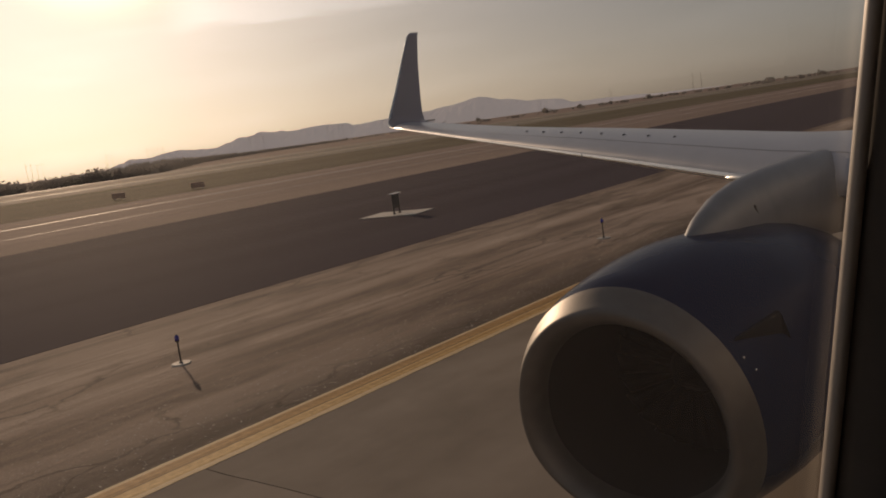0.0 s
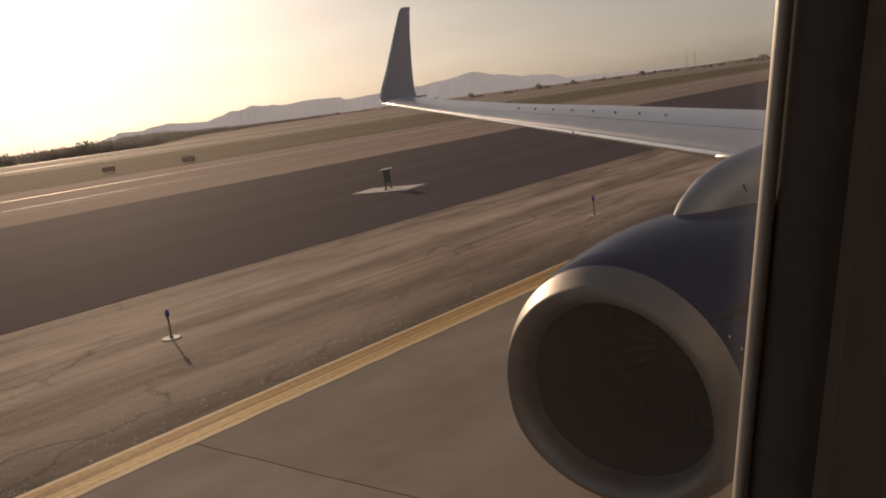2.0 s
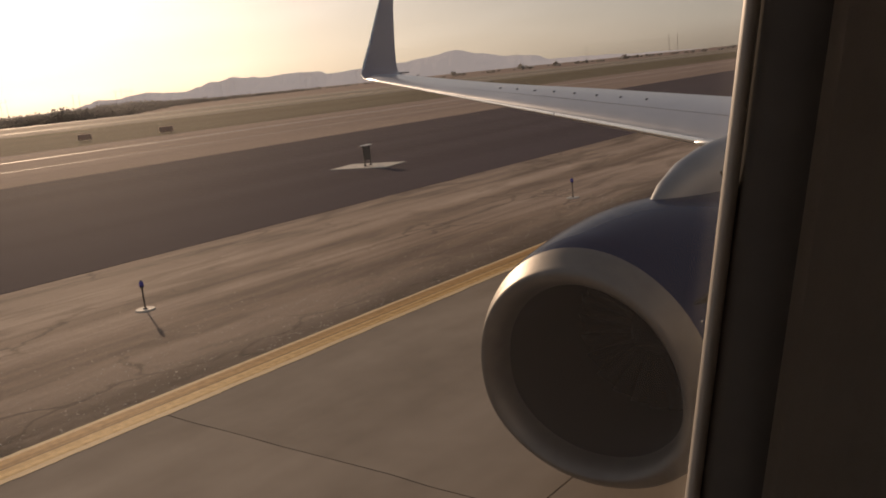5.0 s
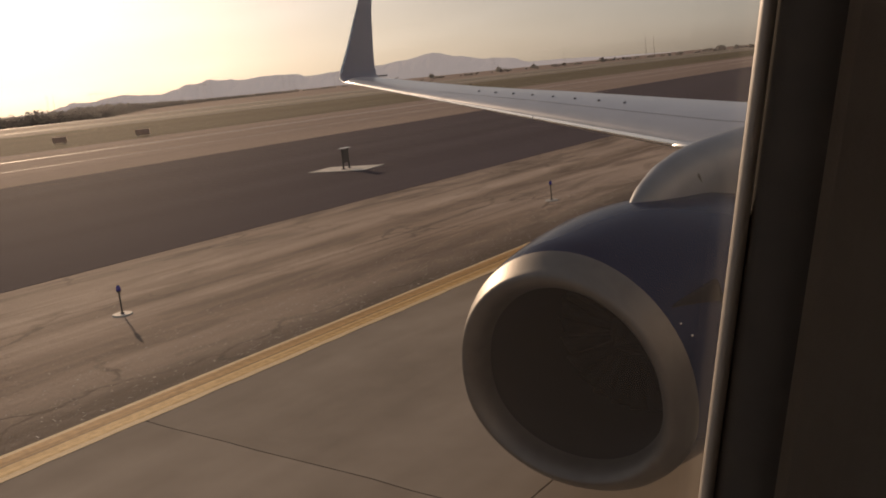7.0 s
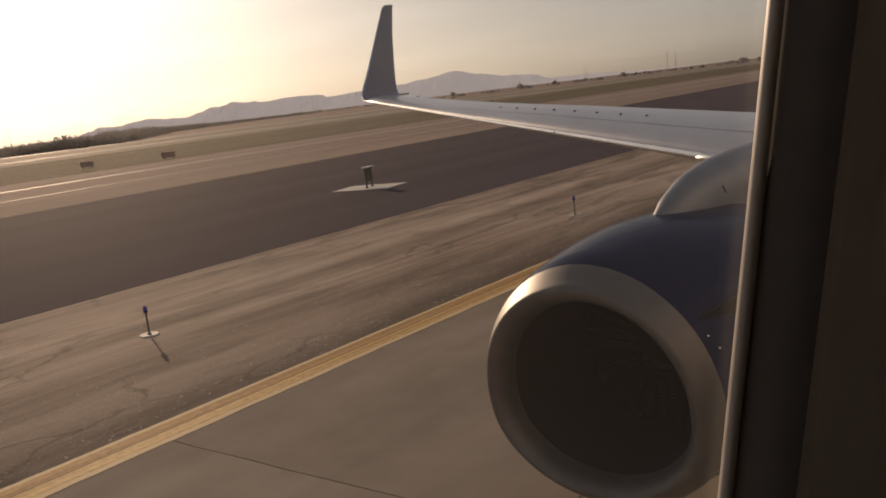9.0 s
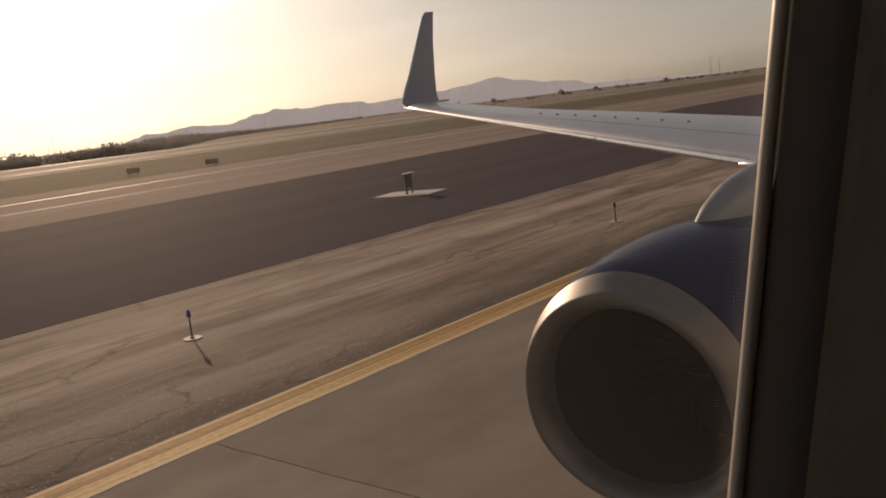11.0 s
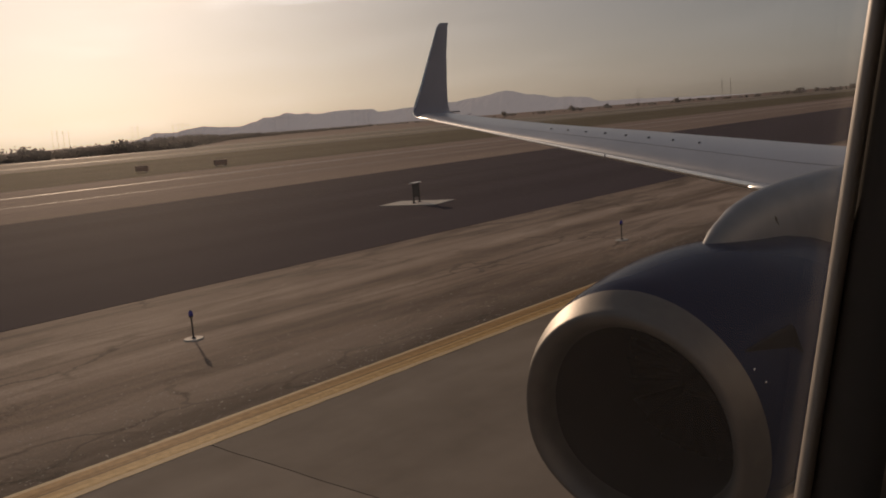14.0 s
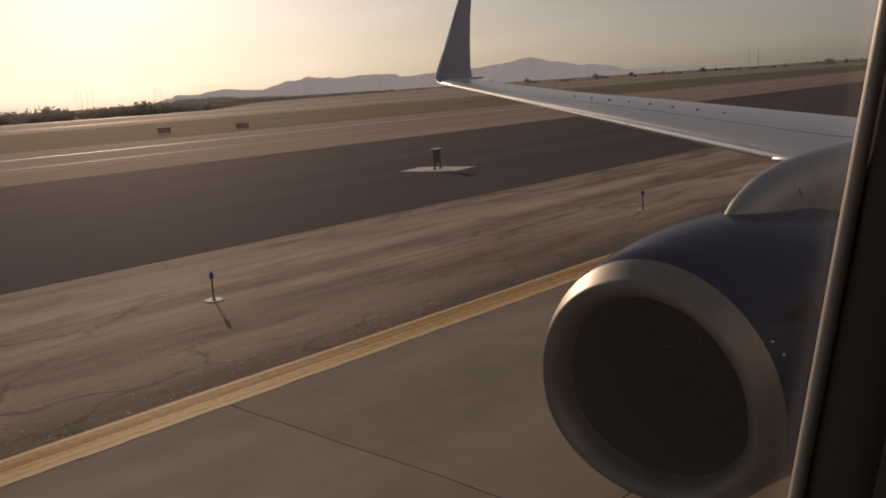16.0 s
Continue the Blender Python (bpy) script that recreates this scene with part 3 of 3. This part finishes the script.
loft(bm, [ring_at(dy, r, inner=True) for dy, r in ((0.22, 0.755), (0.35, 0.75), (0.6, 0.757), (0.9, 0.772), (1.25, 0.785), (1.6, 0.79))], cap=False)
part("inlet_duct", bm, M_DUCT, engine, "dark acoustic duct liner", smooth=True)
bm = bmesh.new()
# black disc added across the duct's end, in place of the shade behind the fan
bm.faces.new([bm.verts.new(p) for p in ring_at(1.6, 0.79)])
part("duct_shade_disc", bm, M_RUBBER, engine)
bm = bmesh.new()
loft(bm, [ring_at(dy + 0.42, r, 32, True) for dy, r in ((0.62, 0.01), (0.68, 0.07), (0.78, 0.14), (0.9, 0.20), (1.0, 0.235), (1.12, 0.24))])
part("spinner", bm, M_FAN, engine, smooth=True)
# blades share the near-black colour that carries the inlet's shade
bm = bmesh.new()
rings = []
for i in range(6):
    r = 0.22 + 0.55 * i / 5
    tw = radians(25 + 40 * i / 5)
    w = 0.085 + 0.03 * i / 5
    dx, dy = math.sin(tw) * w, math.cos(tw) * w
    rings.append([(-dx, dy, r), (0, 0.006, r), (dx, -dy, r), (0, -0.006, r)])
loft(bm, rings)
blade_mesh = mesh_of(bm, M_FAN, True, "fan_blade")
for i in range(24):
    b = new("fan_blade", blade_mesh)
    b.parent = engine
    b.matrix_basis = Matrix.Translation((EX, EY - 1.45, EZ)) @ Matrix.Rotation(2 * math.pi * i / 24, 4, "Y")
# triangular strake on the inboard side of the cowl
S_FRONT, S_TIP, S_BACK = Vector((2.455, -5.77, 1.96)), Vector((2.25, -6.2, 2.1)), Vector((2.25, -6.43, 1.82))
side = (S_TIP - S_FRONT).cross(S_BACK - S_FRONT).normalized() * 0.011
root = Vector((0.06, 0, -0.03))
bm = bmesh.new()
edge = [S_FRONT + root, S_FRONT, S_FRONT.lerp(S_TIP, 0.45) + Vector((-0.012, 0, 0.008)), S_TIP, S_TIP.lerp(S_BACK, 0.12) + Vector((-0.012, 0, 0)), S_BACK, S_BACK + root]
loft(bm, [[p + side for p in edge], [p - side for p in edge]])
bmesh.ops.bevel(bm, geom=list(bm.edges), offset=0.005, segments=2, affect="EDGES")
part("strake", bm, M_STRAKE, engine, "dark grey triangular strake")
for p in ((2.368, -5.795, 1.858), (2.302, -5.83, 1.765)):
    bm = bmesh.new()
    bmesh.ops.create_icosphere(bm, subdivisions=2, radius=0.012, matrix=Matrix.Translation(p))
    part("latch", bm, M_EDGE, engine, "shiny steel latch", smooth=True)
# exhaust core
bm = bmesh.new()
loft(bm, [ring_at(dy, r, 32) for dy, r in ((3.7, 0.5), (4.4, 0.44), (4.9, 0.36), (5.3, 0.2), (5.5, 0.02))])
part("core_nozzle", bm, M_STEEL, engine, smooth=True)

# polished bead added to make the sun glint where the slat meets the pylon fairing
bm = bmesh.new()
bmesh.ops.create_uvsphere(bm, u_segments=24, v_segments=12, radius=1.0, matrix=Matrix.Translation((4.28, -10.93, 2.56)) @ Matrix.Rotation(radians(-29), 4, "Z") @ Matrix.Diagonal((0.27, 0.065, 0.055, 1)))
part("glint_bead", bm, M_CAP, wing, "added polished bead that gives the sun glint at the slat end", smooth=True)

# ---- pylon ----
def pylon_ring(y, top, w, low):
    pts = []
    for i in range(20):
        a = math.pi * i / 19
        x = math.cos(a)
        z = math.sin(a)
        pts.append((EX + w * x, y, low + (top - low) * (abs(z) ** 0.55)))
    return pts


bm = bmesh.new()
PYLON = [(-6.93, 2.42, 0.03, 2.2), (-7.05, 2.52, 0.09, 2.2), (-7.3, 2.64, 0.15, 2.2), (-7.7, 2.76, 0.20, 2.2), (-8.2, 2.83, 0.235, 2.15), (-8.9, 2.86, 0.27, 2.1), (-9.8, 2.86, 0.33, 2.0), (-10.8, 2.84, 0.38, 1.9), (-12.0, 2.78, 0.36, 1.9), (-13.0, 2.6, 0.22, 2.0)]
loft(bm, [pylon_ring(*p) for p in PYLON])
pylon = part("pylon", bm, M_PYLON, plane, "grey engine pylon fairing", smooth=True)

for a, b in (((3.128, -7.43, 2.515), (3.118, -7.60, 2.455)), ((3.058, -8.08, 2.60), (3.048, -8.16, 2.47))):
    bm = bmesh.new()
    cyl(bm, a, b, 0.014, 0.012, 8)
    part("drain_slot", bm, M_GASKET_DARK, pylon, "dark drain slot")

# ---- fuselage and cabin ----
LEAN = -0.157
WX, WY, WZ = 0.089, -0.282, 3.75
tilt = math.atan(-LEAN)
RAD = 1.88
FX, FZ = 0.128 - RAD * math.cos(tilt), WZ - RAD * math.sin(tilt)
WIN_W, WIN_H = 0.268, 0.52
wall_m = Matrix.Translation((WX, WY + WIN_W / 2, WZ)) @ Matrix.Rotation(-tilt, 4, "Y")
# in the wall's own frame: x out of the cabin, y forwards, z up; the window's middle is the origin

def rounded(w, h, r, x, k=7):
    pts = []
    for cx, cz, a0 in ((w / 2 - r, h / 2 - r, 0), (-w / 2 + r, h / 2 - r, 90), (-w / 2 + r, -h / 2 + r, 180), (w / 2 - r, -h / 2 + r, 270)):
        for i in range(k):
            a = radians(a0 + 90 * i / (k - 1))
            pts.append(wall_m @ Vector((x, cx + r * math.cos(a), cz + r * math.sin(a))))
    return pts


bm = bmesh.new()
S_IN, S_OUT = -0.022, 0.05
loft(bm, [rounded(1.3, 0.9, 0.01, S_OUT), rounded(1.3, 0.9, 0.01, S_IN), rounded(WIN_W + 0.05, WIN_H + 0.05, 0.118, S_IN), rounded(WIN_W + 0.036, WIN_H + 0.036, 0.112, S_IN + 0.003),
          rounded(WIN_W + 0.034, WIN_H + 0.034, 0.111, 0.006), rounded(WIN_W + 0.10, WIN_H + 0.10, 0.14, 0.012),
          rounded(WIN_W + 0.46, WIN_H + 0.32, 0.2, S_OUT)], cap=False)
tagged(part("wall_cabin", bm, M_PANEL, smooth=False), "dark shaded plastic cabin wall panel round the window", "wall", kind="structure")

window = thing("window_1", "oval-cornered cabin window with an ivory bezel", "window", kind="structure")
bm = bmesh.new()
loft(bm, [rounded(WIN_W + 0.016, WIN_H + 0.016, 0.102, -0.0008), rounded(WIN_W + 0.005, WIN_H + 0.005, 0.098, -0.0016), rounded(WIN_W, WIN_H, 0.095, -0.001),
          rounded(WIN_W - 0.001, WIN_H - 0.001, 0.095, 0.0005), rounded(WIN_W + 0.002, WIN_H + 0.002, 0.096, 0.003), rounded(WIN_W + 0.016, WIN_H + 0.016, 0.102, 0.0035)], cap=False)
part("window_frame", bm, M_BEZEL, window, "ivory plastic bezel ring", smooth=True)
bm = bmesh.new()
loft(bm, [rounded(WIN_W + 0.030, WIN_H + 0.030, 0.109, S_IN + 0.002), rounded(WIN_W + 0.018, WIN_H + 0.018, 0.103, S_IN + 0.006), rounded(WIN_W + 0.012, WIN_H + 0.012, 0.1, -0.006), rounded(WIN_W + 0.010, WIN_H + 0.010, 0.1, -0.0012), rounded(WIN_W + 0.033, WIN_H + 0.033, 0.11, 0.0)], cap=False)
part("gasket", bm, M_GASKET, window, "dark shade track round the opening", smooth=True)
bm = bmesh.new()
bm.faces.new([bm.verts.new(p) for p in rounded(WIN_W + 0.032, WIN_H + 0.032, 0.11, 0.0046)])
pane = part("pane", bm, glass, window, "clear acrylic pane")
if pane.data.polygons[0].normal.x > 0:
    pane.data.flip_normals()
pane.visible_shadow = False

# fuselage tube, open where the wall panel sits
bm = bmesh.new()
ys = [6.0] + [5.7 - 0.508 * (k // 2) - (0.25 if k % 2 else 0.0) for k in range(20)] + [0.4, -0.7] + [-0.95 - 0.508 * (k // 2) - (0.25 if k % 2 else 0.0) for k in range(60)] + [-18.0]
SEG = 60
grid = [[bm.verts.new((FX + RAD * math.cos(2 * math.pi * i / SEG), y, FZ + RAD * math.sin(2 * math.pi * i / SEG))) for i in range(SEG)] for y in ys]
for r in range(len(ys) - 1):
    for i in range(SEG):
        mid = 360 * (i + 0.5) / SEG
        if ys[r] <= 0.41 and ys[r + 1] >= -0.71 and math.degrees(tilt) - 12 < mid < math.degrees(tilt) + 12:
            continue
        # the row of cabin windows on both sides
        side = min(abs(mid - math.degrees(tilt)), abs(mid - 180 + math.degrees(tilt)))
        if side < 6 and 0.245 < ys[r] - ys[r + 1] < 0.2505:
            continue
        j = (i + 1) % SEG
        bm.faces.new((grid[r][i], grid[r][j], grid[r + 1][j], grid[r + 1][i]))
bm.faces.new(grid[0])
bm.faces.new(grid[-1])
part("fuselage", bm, M_SKIN, plane, "white painted fuselage skin", smooth=True)

bm = bmesh.new()
box(bm, FX - 1.75, FX + 1.75, -17.9, 5.9, 2.68, 2.74)
tagged(part("floor", bm, M_CARPET), "dark cabin floor", "floor", kind="structure")
# dark inner lining, away from the window
bm = bmesh.new()
rl = 1.80
lin = [[(FX + rl * math.cos(radians(a)), y, FZ + rl * math.sin(radians(a))) for a in range(32, 150, 8)] for y in (5.9, -17.9)]
loft(bm, lin, cap=False, closed=False)
tagged(part("ceiling", bm, M_LINING, smooth=True), "dim cabin lining overhead", "ceiling", kind="structure")

# ---- gravel on the dirt ----
store = ([], [])
for i in range(3400):
    x = 10.0 + abs(rng.gauss(0, 1.9))
    y = rng.uniform(-26, -1.5)
    r = rng.choice((0.004, 0.005, 0.007, 0.009, 0.014))
    if x < 19:
        clump(store, (x, y, -0.012 + r * 0.12), r * 1.15, 0.3)
tagged(stuff_mesh("gravel", store, M_STONE), "loose pale gravel stones scattered over the dirt", "gravel", kind="stuff")

# ---- taxiway furniture ----
def taxi_light(m):
    t = thing("taxiway_light", "blue taxiway edge light, thin dark post, round white pad", "airfield light", "taxiway edge lights")
    bm = bmesh.new()
    cyl(bm, (0, 0, 0), (0, 0, 0.022), 0.19, 0.175, 28)
    part("pad", bm, M_PAINT_W, t, "round white painted pad")
    bm = bmesh.new()
    cyl(bm, (0, 0, 0.022), (0, 0, 0.42), 0.016)
    cyl(bm, (0, 0, 0.022), (0, 0, 0.05), 0.045, 0.03)
    part("post", bm, M_ORANGE, t, "thin dark metal post")
    bm = bmesh.new()
    cyl(bm, (0, 0, 0.42), (0, 0, 0.455), 0.03, 0.05)
    part("collar", bm, M_ORANGE, t)
    bm = bmesh.new()
    cyl(bm, (0, 0, 0.455), (0, 0, 0.52), 0.044, 0.04, 16)
    bmesh.ops.create_uvsphere(bm, u_segments=16, v_segments=8, radius=0.04, matrix=Matrix.Translation((0, 0, 0.52)))
    part("lens", bm, M_LENS, t, "blue glass lens", smooth=True)
    bm = bmesh.new()
    cyl(bm, (0, 0, 0.555), (0, 0, 0.572), 0.022, 0.014)
    part("cap", bm, M_ORANGE, t)
    t.matrix_basis = m
    return t


light = taxi_light(pose(14.46, -9.0, -0.012))
copy_thing(light, pose(12.4, -21.5, -0.012))

sign = thing("airfield_sign", "dark narrow airfield sign on two posts over a pale slab", "sign")
bm = bmesh.new()
box(bm, -1.45, 1.45, -0.95, 0.95, 0.0, 0.03, 0.006)
part("slab", bm, M_STONE, sign, "pale concrete slab")
bm = bmesh.new()
box(bm, -0.035, 0.035, -0.21, 0.21, 0.30, 0.90, 0.012)
part("panel", bm, M_ORANGE, sign, "dark metal panel")
bm = bmesh.new()
box(bm, -0.12, 0.12, -0.36, 0.36, 0.93, 0.965, 0.01)
part("cap", bm, M_CAP, sign, "pale metal cap plate")
for yy in (-0.25, 0.25):
    bm = bmesh.new()
    cyl(bm, (0, yy, 0.03), (0, yy, 0.93), 0.04)
    cyl(bm, (0, yy, 0.03), (0, yy, 0.06), 0.09)
    part("leg", bm, M_ORANGE, sign, "dark round post")
sign.matrix_basis = pose(27.4, -29.35, -0.004, 0, 0, 12)

# ---- low signs in the grass ----
def low_sign(m):
    t = thing("runway_sign", "low reddish-brown runway sign panel standing in dry grass", "sign", "low signs beside the runway")
    bm = bmesh.new()
    box(bm, -0.9, 0.9, -0.1, 0.1, 0.2, 0.85, 0.03)
    part("panel", bm, M_SIGN, t, "brown sign panel")
    for xx in (-0.6, 0.6):
        bm = bmesh.new()
        cyl(bm, (xx, 0, 0.0), (xx, 0, 0.22), 0.04)
        part("leg", bm, M_STEEL, t)
    t.matrix_basis = m
    return t


low = low_sign(pose(100.0, -58.0, -0.01, 0, 0, 25))
copy_thing(low, pose(92.0, -64.0, -0.01, 0, 0, 25))

# ---- far transmission towers ----
def tower(m, h):
    t = thing("power_pylon", "tall thin two-pole power line frame far off on the horizon", "pylon", "power pylons along the horizon")
    bm = bmesh.new()
    cyl(bm, (-3.2, 0, 0), (-3.2, 0, h), 0.14, 0.08, 6)
    part("pole", bm, M_BARK, t)
    bm = bmesh.new()
    cyl(bm, (3.2, 0, 0), (3.2, 0, h), 0.14, 0.08, 6)
    part("pole", bm, M_BARK, t)
    bm = bmesh.new()
    box(bm, -5.5, 5.5, -0.08, 0.08, h * 0.86 - 0.07, h * 0.86 + 0.07, 0.02)
    part("crossarm", bm, M_BARK, t)
    t.matrix_basis = m
    return t


first = tower(pose(0, 0, 0), 22.0)
spots = [(64.5, 950), (63.9, 1010), (60.0, 980), (57.6, 1000), (57.0, 1050), (51.4, 1050), (50.9, 1100), (46.5, 1080), (45.8, 1120), (43.0, 1150), (33.0, 1200), (28.5, 1200), (23.5, 1000), (23.0, 1060)]
for i, (a, d) in enumerate(spots):
    mm = pose(d * math.sin(radians(a)), -d * math.cos(radians(a)), -0.05, 0, 0, 20 + 7 * i)
    if i == 0:
        first.matrix_basis = mm
    else:
        copy_thing(first, mm)

# ---- taxiway slabs and painted line ----
taxi = thing("taxiway", "worn brown-grey concrete taxiway slabs with dark joints", "taxiway", kind="structure")
slab("joint_bed", -30, 9.96, Y0, Y1, -0.02, M_JOINT, "", "", taxi)
XE = [-6.22, -1.13, 3.96, 9.3, 9.96]
GAP = 0.009
tiles = {}
for c in range(len(XE) - 1):
    w = XE[c + 1] - XE[c]
    bm = bmesh.new()
    steps = 10 if w > 2 else 3
    near, far = [], []
    for i in range(steps + 1):
        x = -w / 2 + GAP + (w - 2 * GAP) * i / steps
        wave = 0.035 * noise.noise(Vector((x * 1.3 + 5 * c, 2.0, 0.3))) + 0.015 * noise.noise(Vector((x * 4.1, 7.0, c)))
        near.append((x, -3.8 + GAP + wave, 0.0))
        far.append((x, 3.8 - GAP + wave, 0.0))
    top = [bm.verts.new(p) for p in near + far[::-1]]
    low = [bm.verts.new((p[0], p[1], -0.02)) for p in near + far[::-1]]
    bm.faces.new(top)
    for i in range(len(top)):
        bm.faces.new((top[i], low[i], low[(i + 1) % len(top)], top[(i + 1) % len(top)]))
    tiles[c] = mesh_of(bm, M_CONCRETE, False, "slab")
for k in range(-2, 30):
    for c in range(len(XE) - 1):
        s = new("slab", tiles[c])
        s.parent = taxi
        s.location = ((XE[c] + XE[c + 1]) / 2, -5.78 + 3.8 - 7.6 * k, 0)
slab("far_pavement", -30, 9.96, Y0, -5.78 - 7.6 * 29, 0.0, M_CONCRETE, "", "", taxi, 0.02)
slab("side_pavement", -30, -6.24, -5.78 - 7.6 * 29, Y1, 0.0, M_CONCRETE, "", "", taxi, 0.02)
line = slab("taxi_line", X_LINE[0], X_LINE[1], Y0, Y1, 0.004, M_PAINT_PALE, "pale worn double yellow taxiway edge line", "painted line", None, 0.003)


def worn_edge(x, reach, y0, y1, step, seed):
    """A strip of paint from x, flaked away unevenly along its outer side."""
    bm = bmesh.new()
    rows_ = []
    for i in range(int((y1 - y0) / step) + 1):
        y = y0 + i * step
        n = noise.noise(Vector((seed, y * 1.7, 0.0))) + 0.6 * noise.noise(Vector((seed, y * 6.1, 3.0)))
        rows_.append([(x, y, 0.0045), (x - reach * (0.55 + 0.5 * n), y, 0.0045), (x - reach * (0.55 + 0.5 * n), y, 0.0), (x, y, 0.0)])
    loft(bm, rows_)
    return bm


slab("stripe", 9.33, 9.58, Y0, Y1, 0.005, M_PAINT_Y2, "", "", line, 0.002)
slab("stripe", 9.58, 9.61, Y0, Y1, 0.0045, M_PAINT_BROWN, "", "", line, 0.002)
slab("stripe", 9.61, 9.85, Y0, Y1, 0.005, M_PAINT_Y, "", "", line, 0.002)
part("flaked_edge", worn_edge(X_LINE[0], 0.06, -42.0, 3.0, 0.12, 1.3), M_PAINT_PALE, line)
part("flaked_edge", worn_edge(X_LINE[1], -0.035, -42.0, 3.0, 0.12, 8.1), M_PAINT_PALE, line)
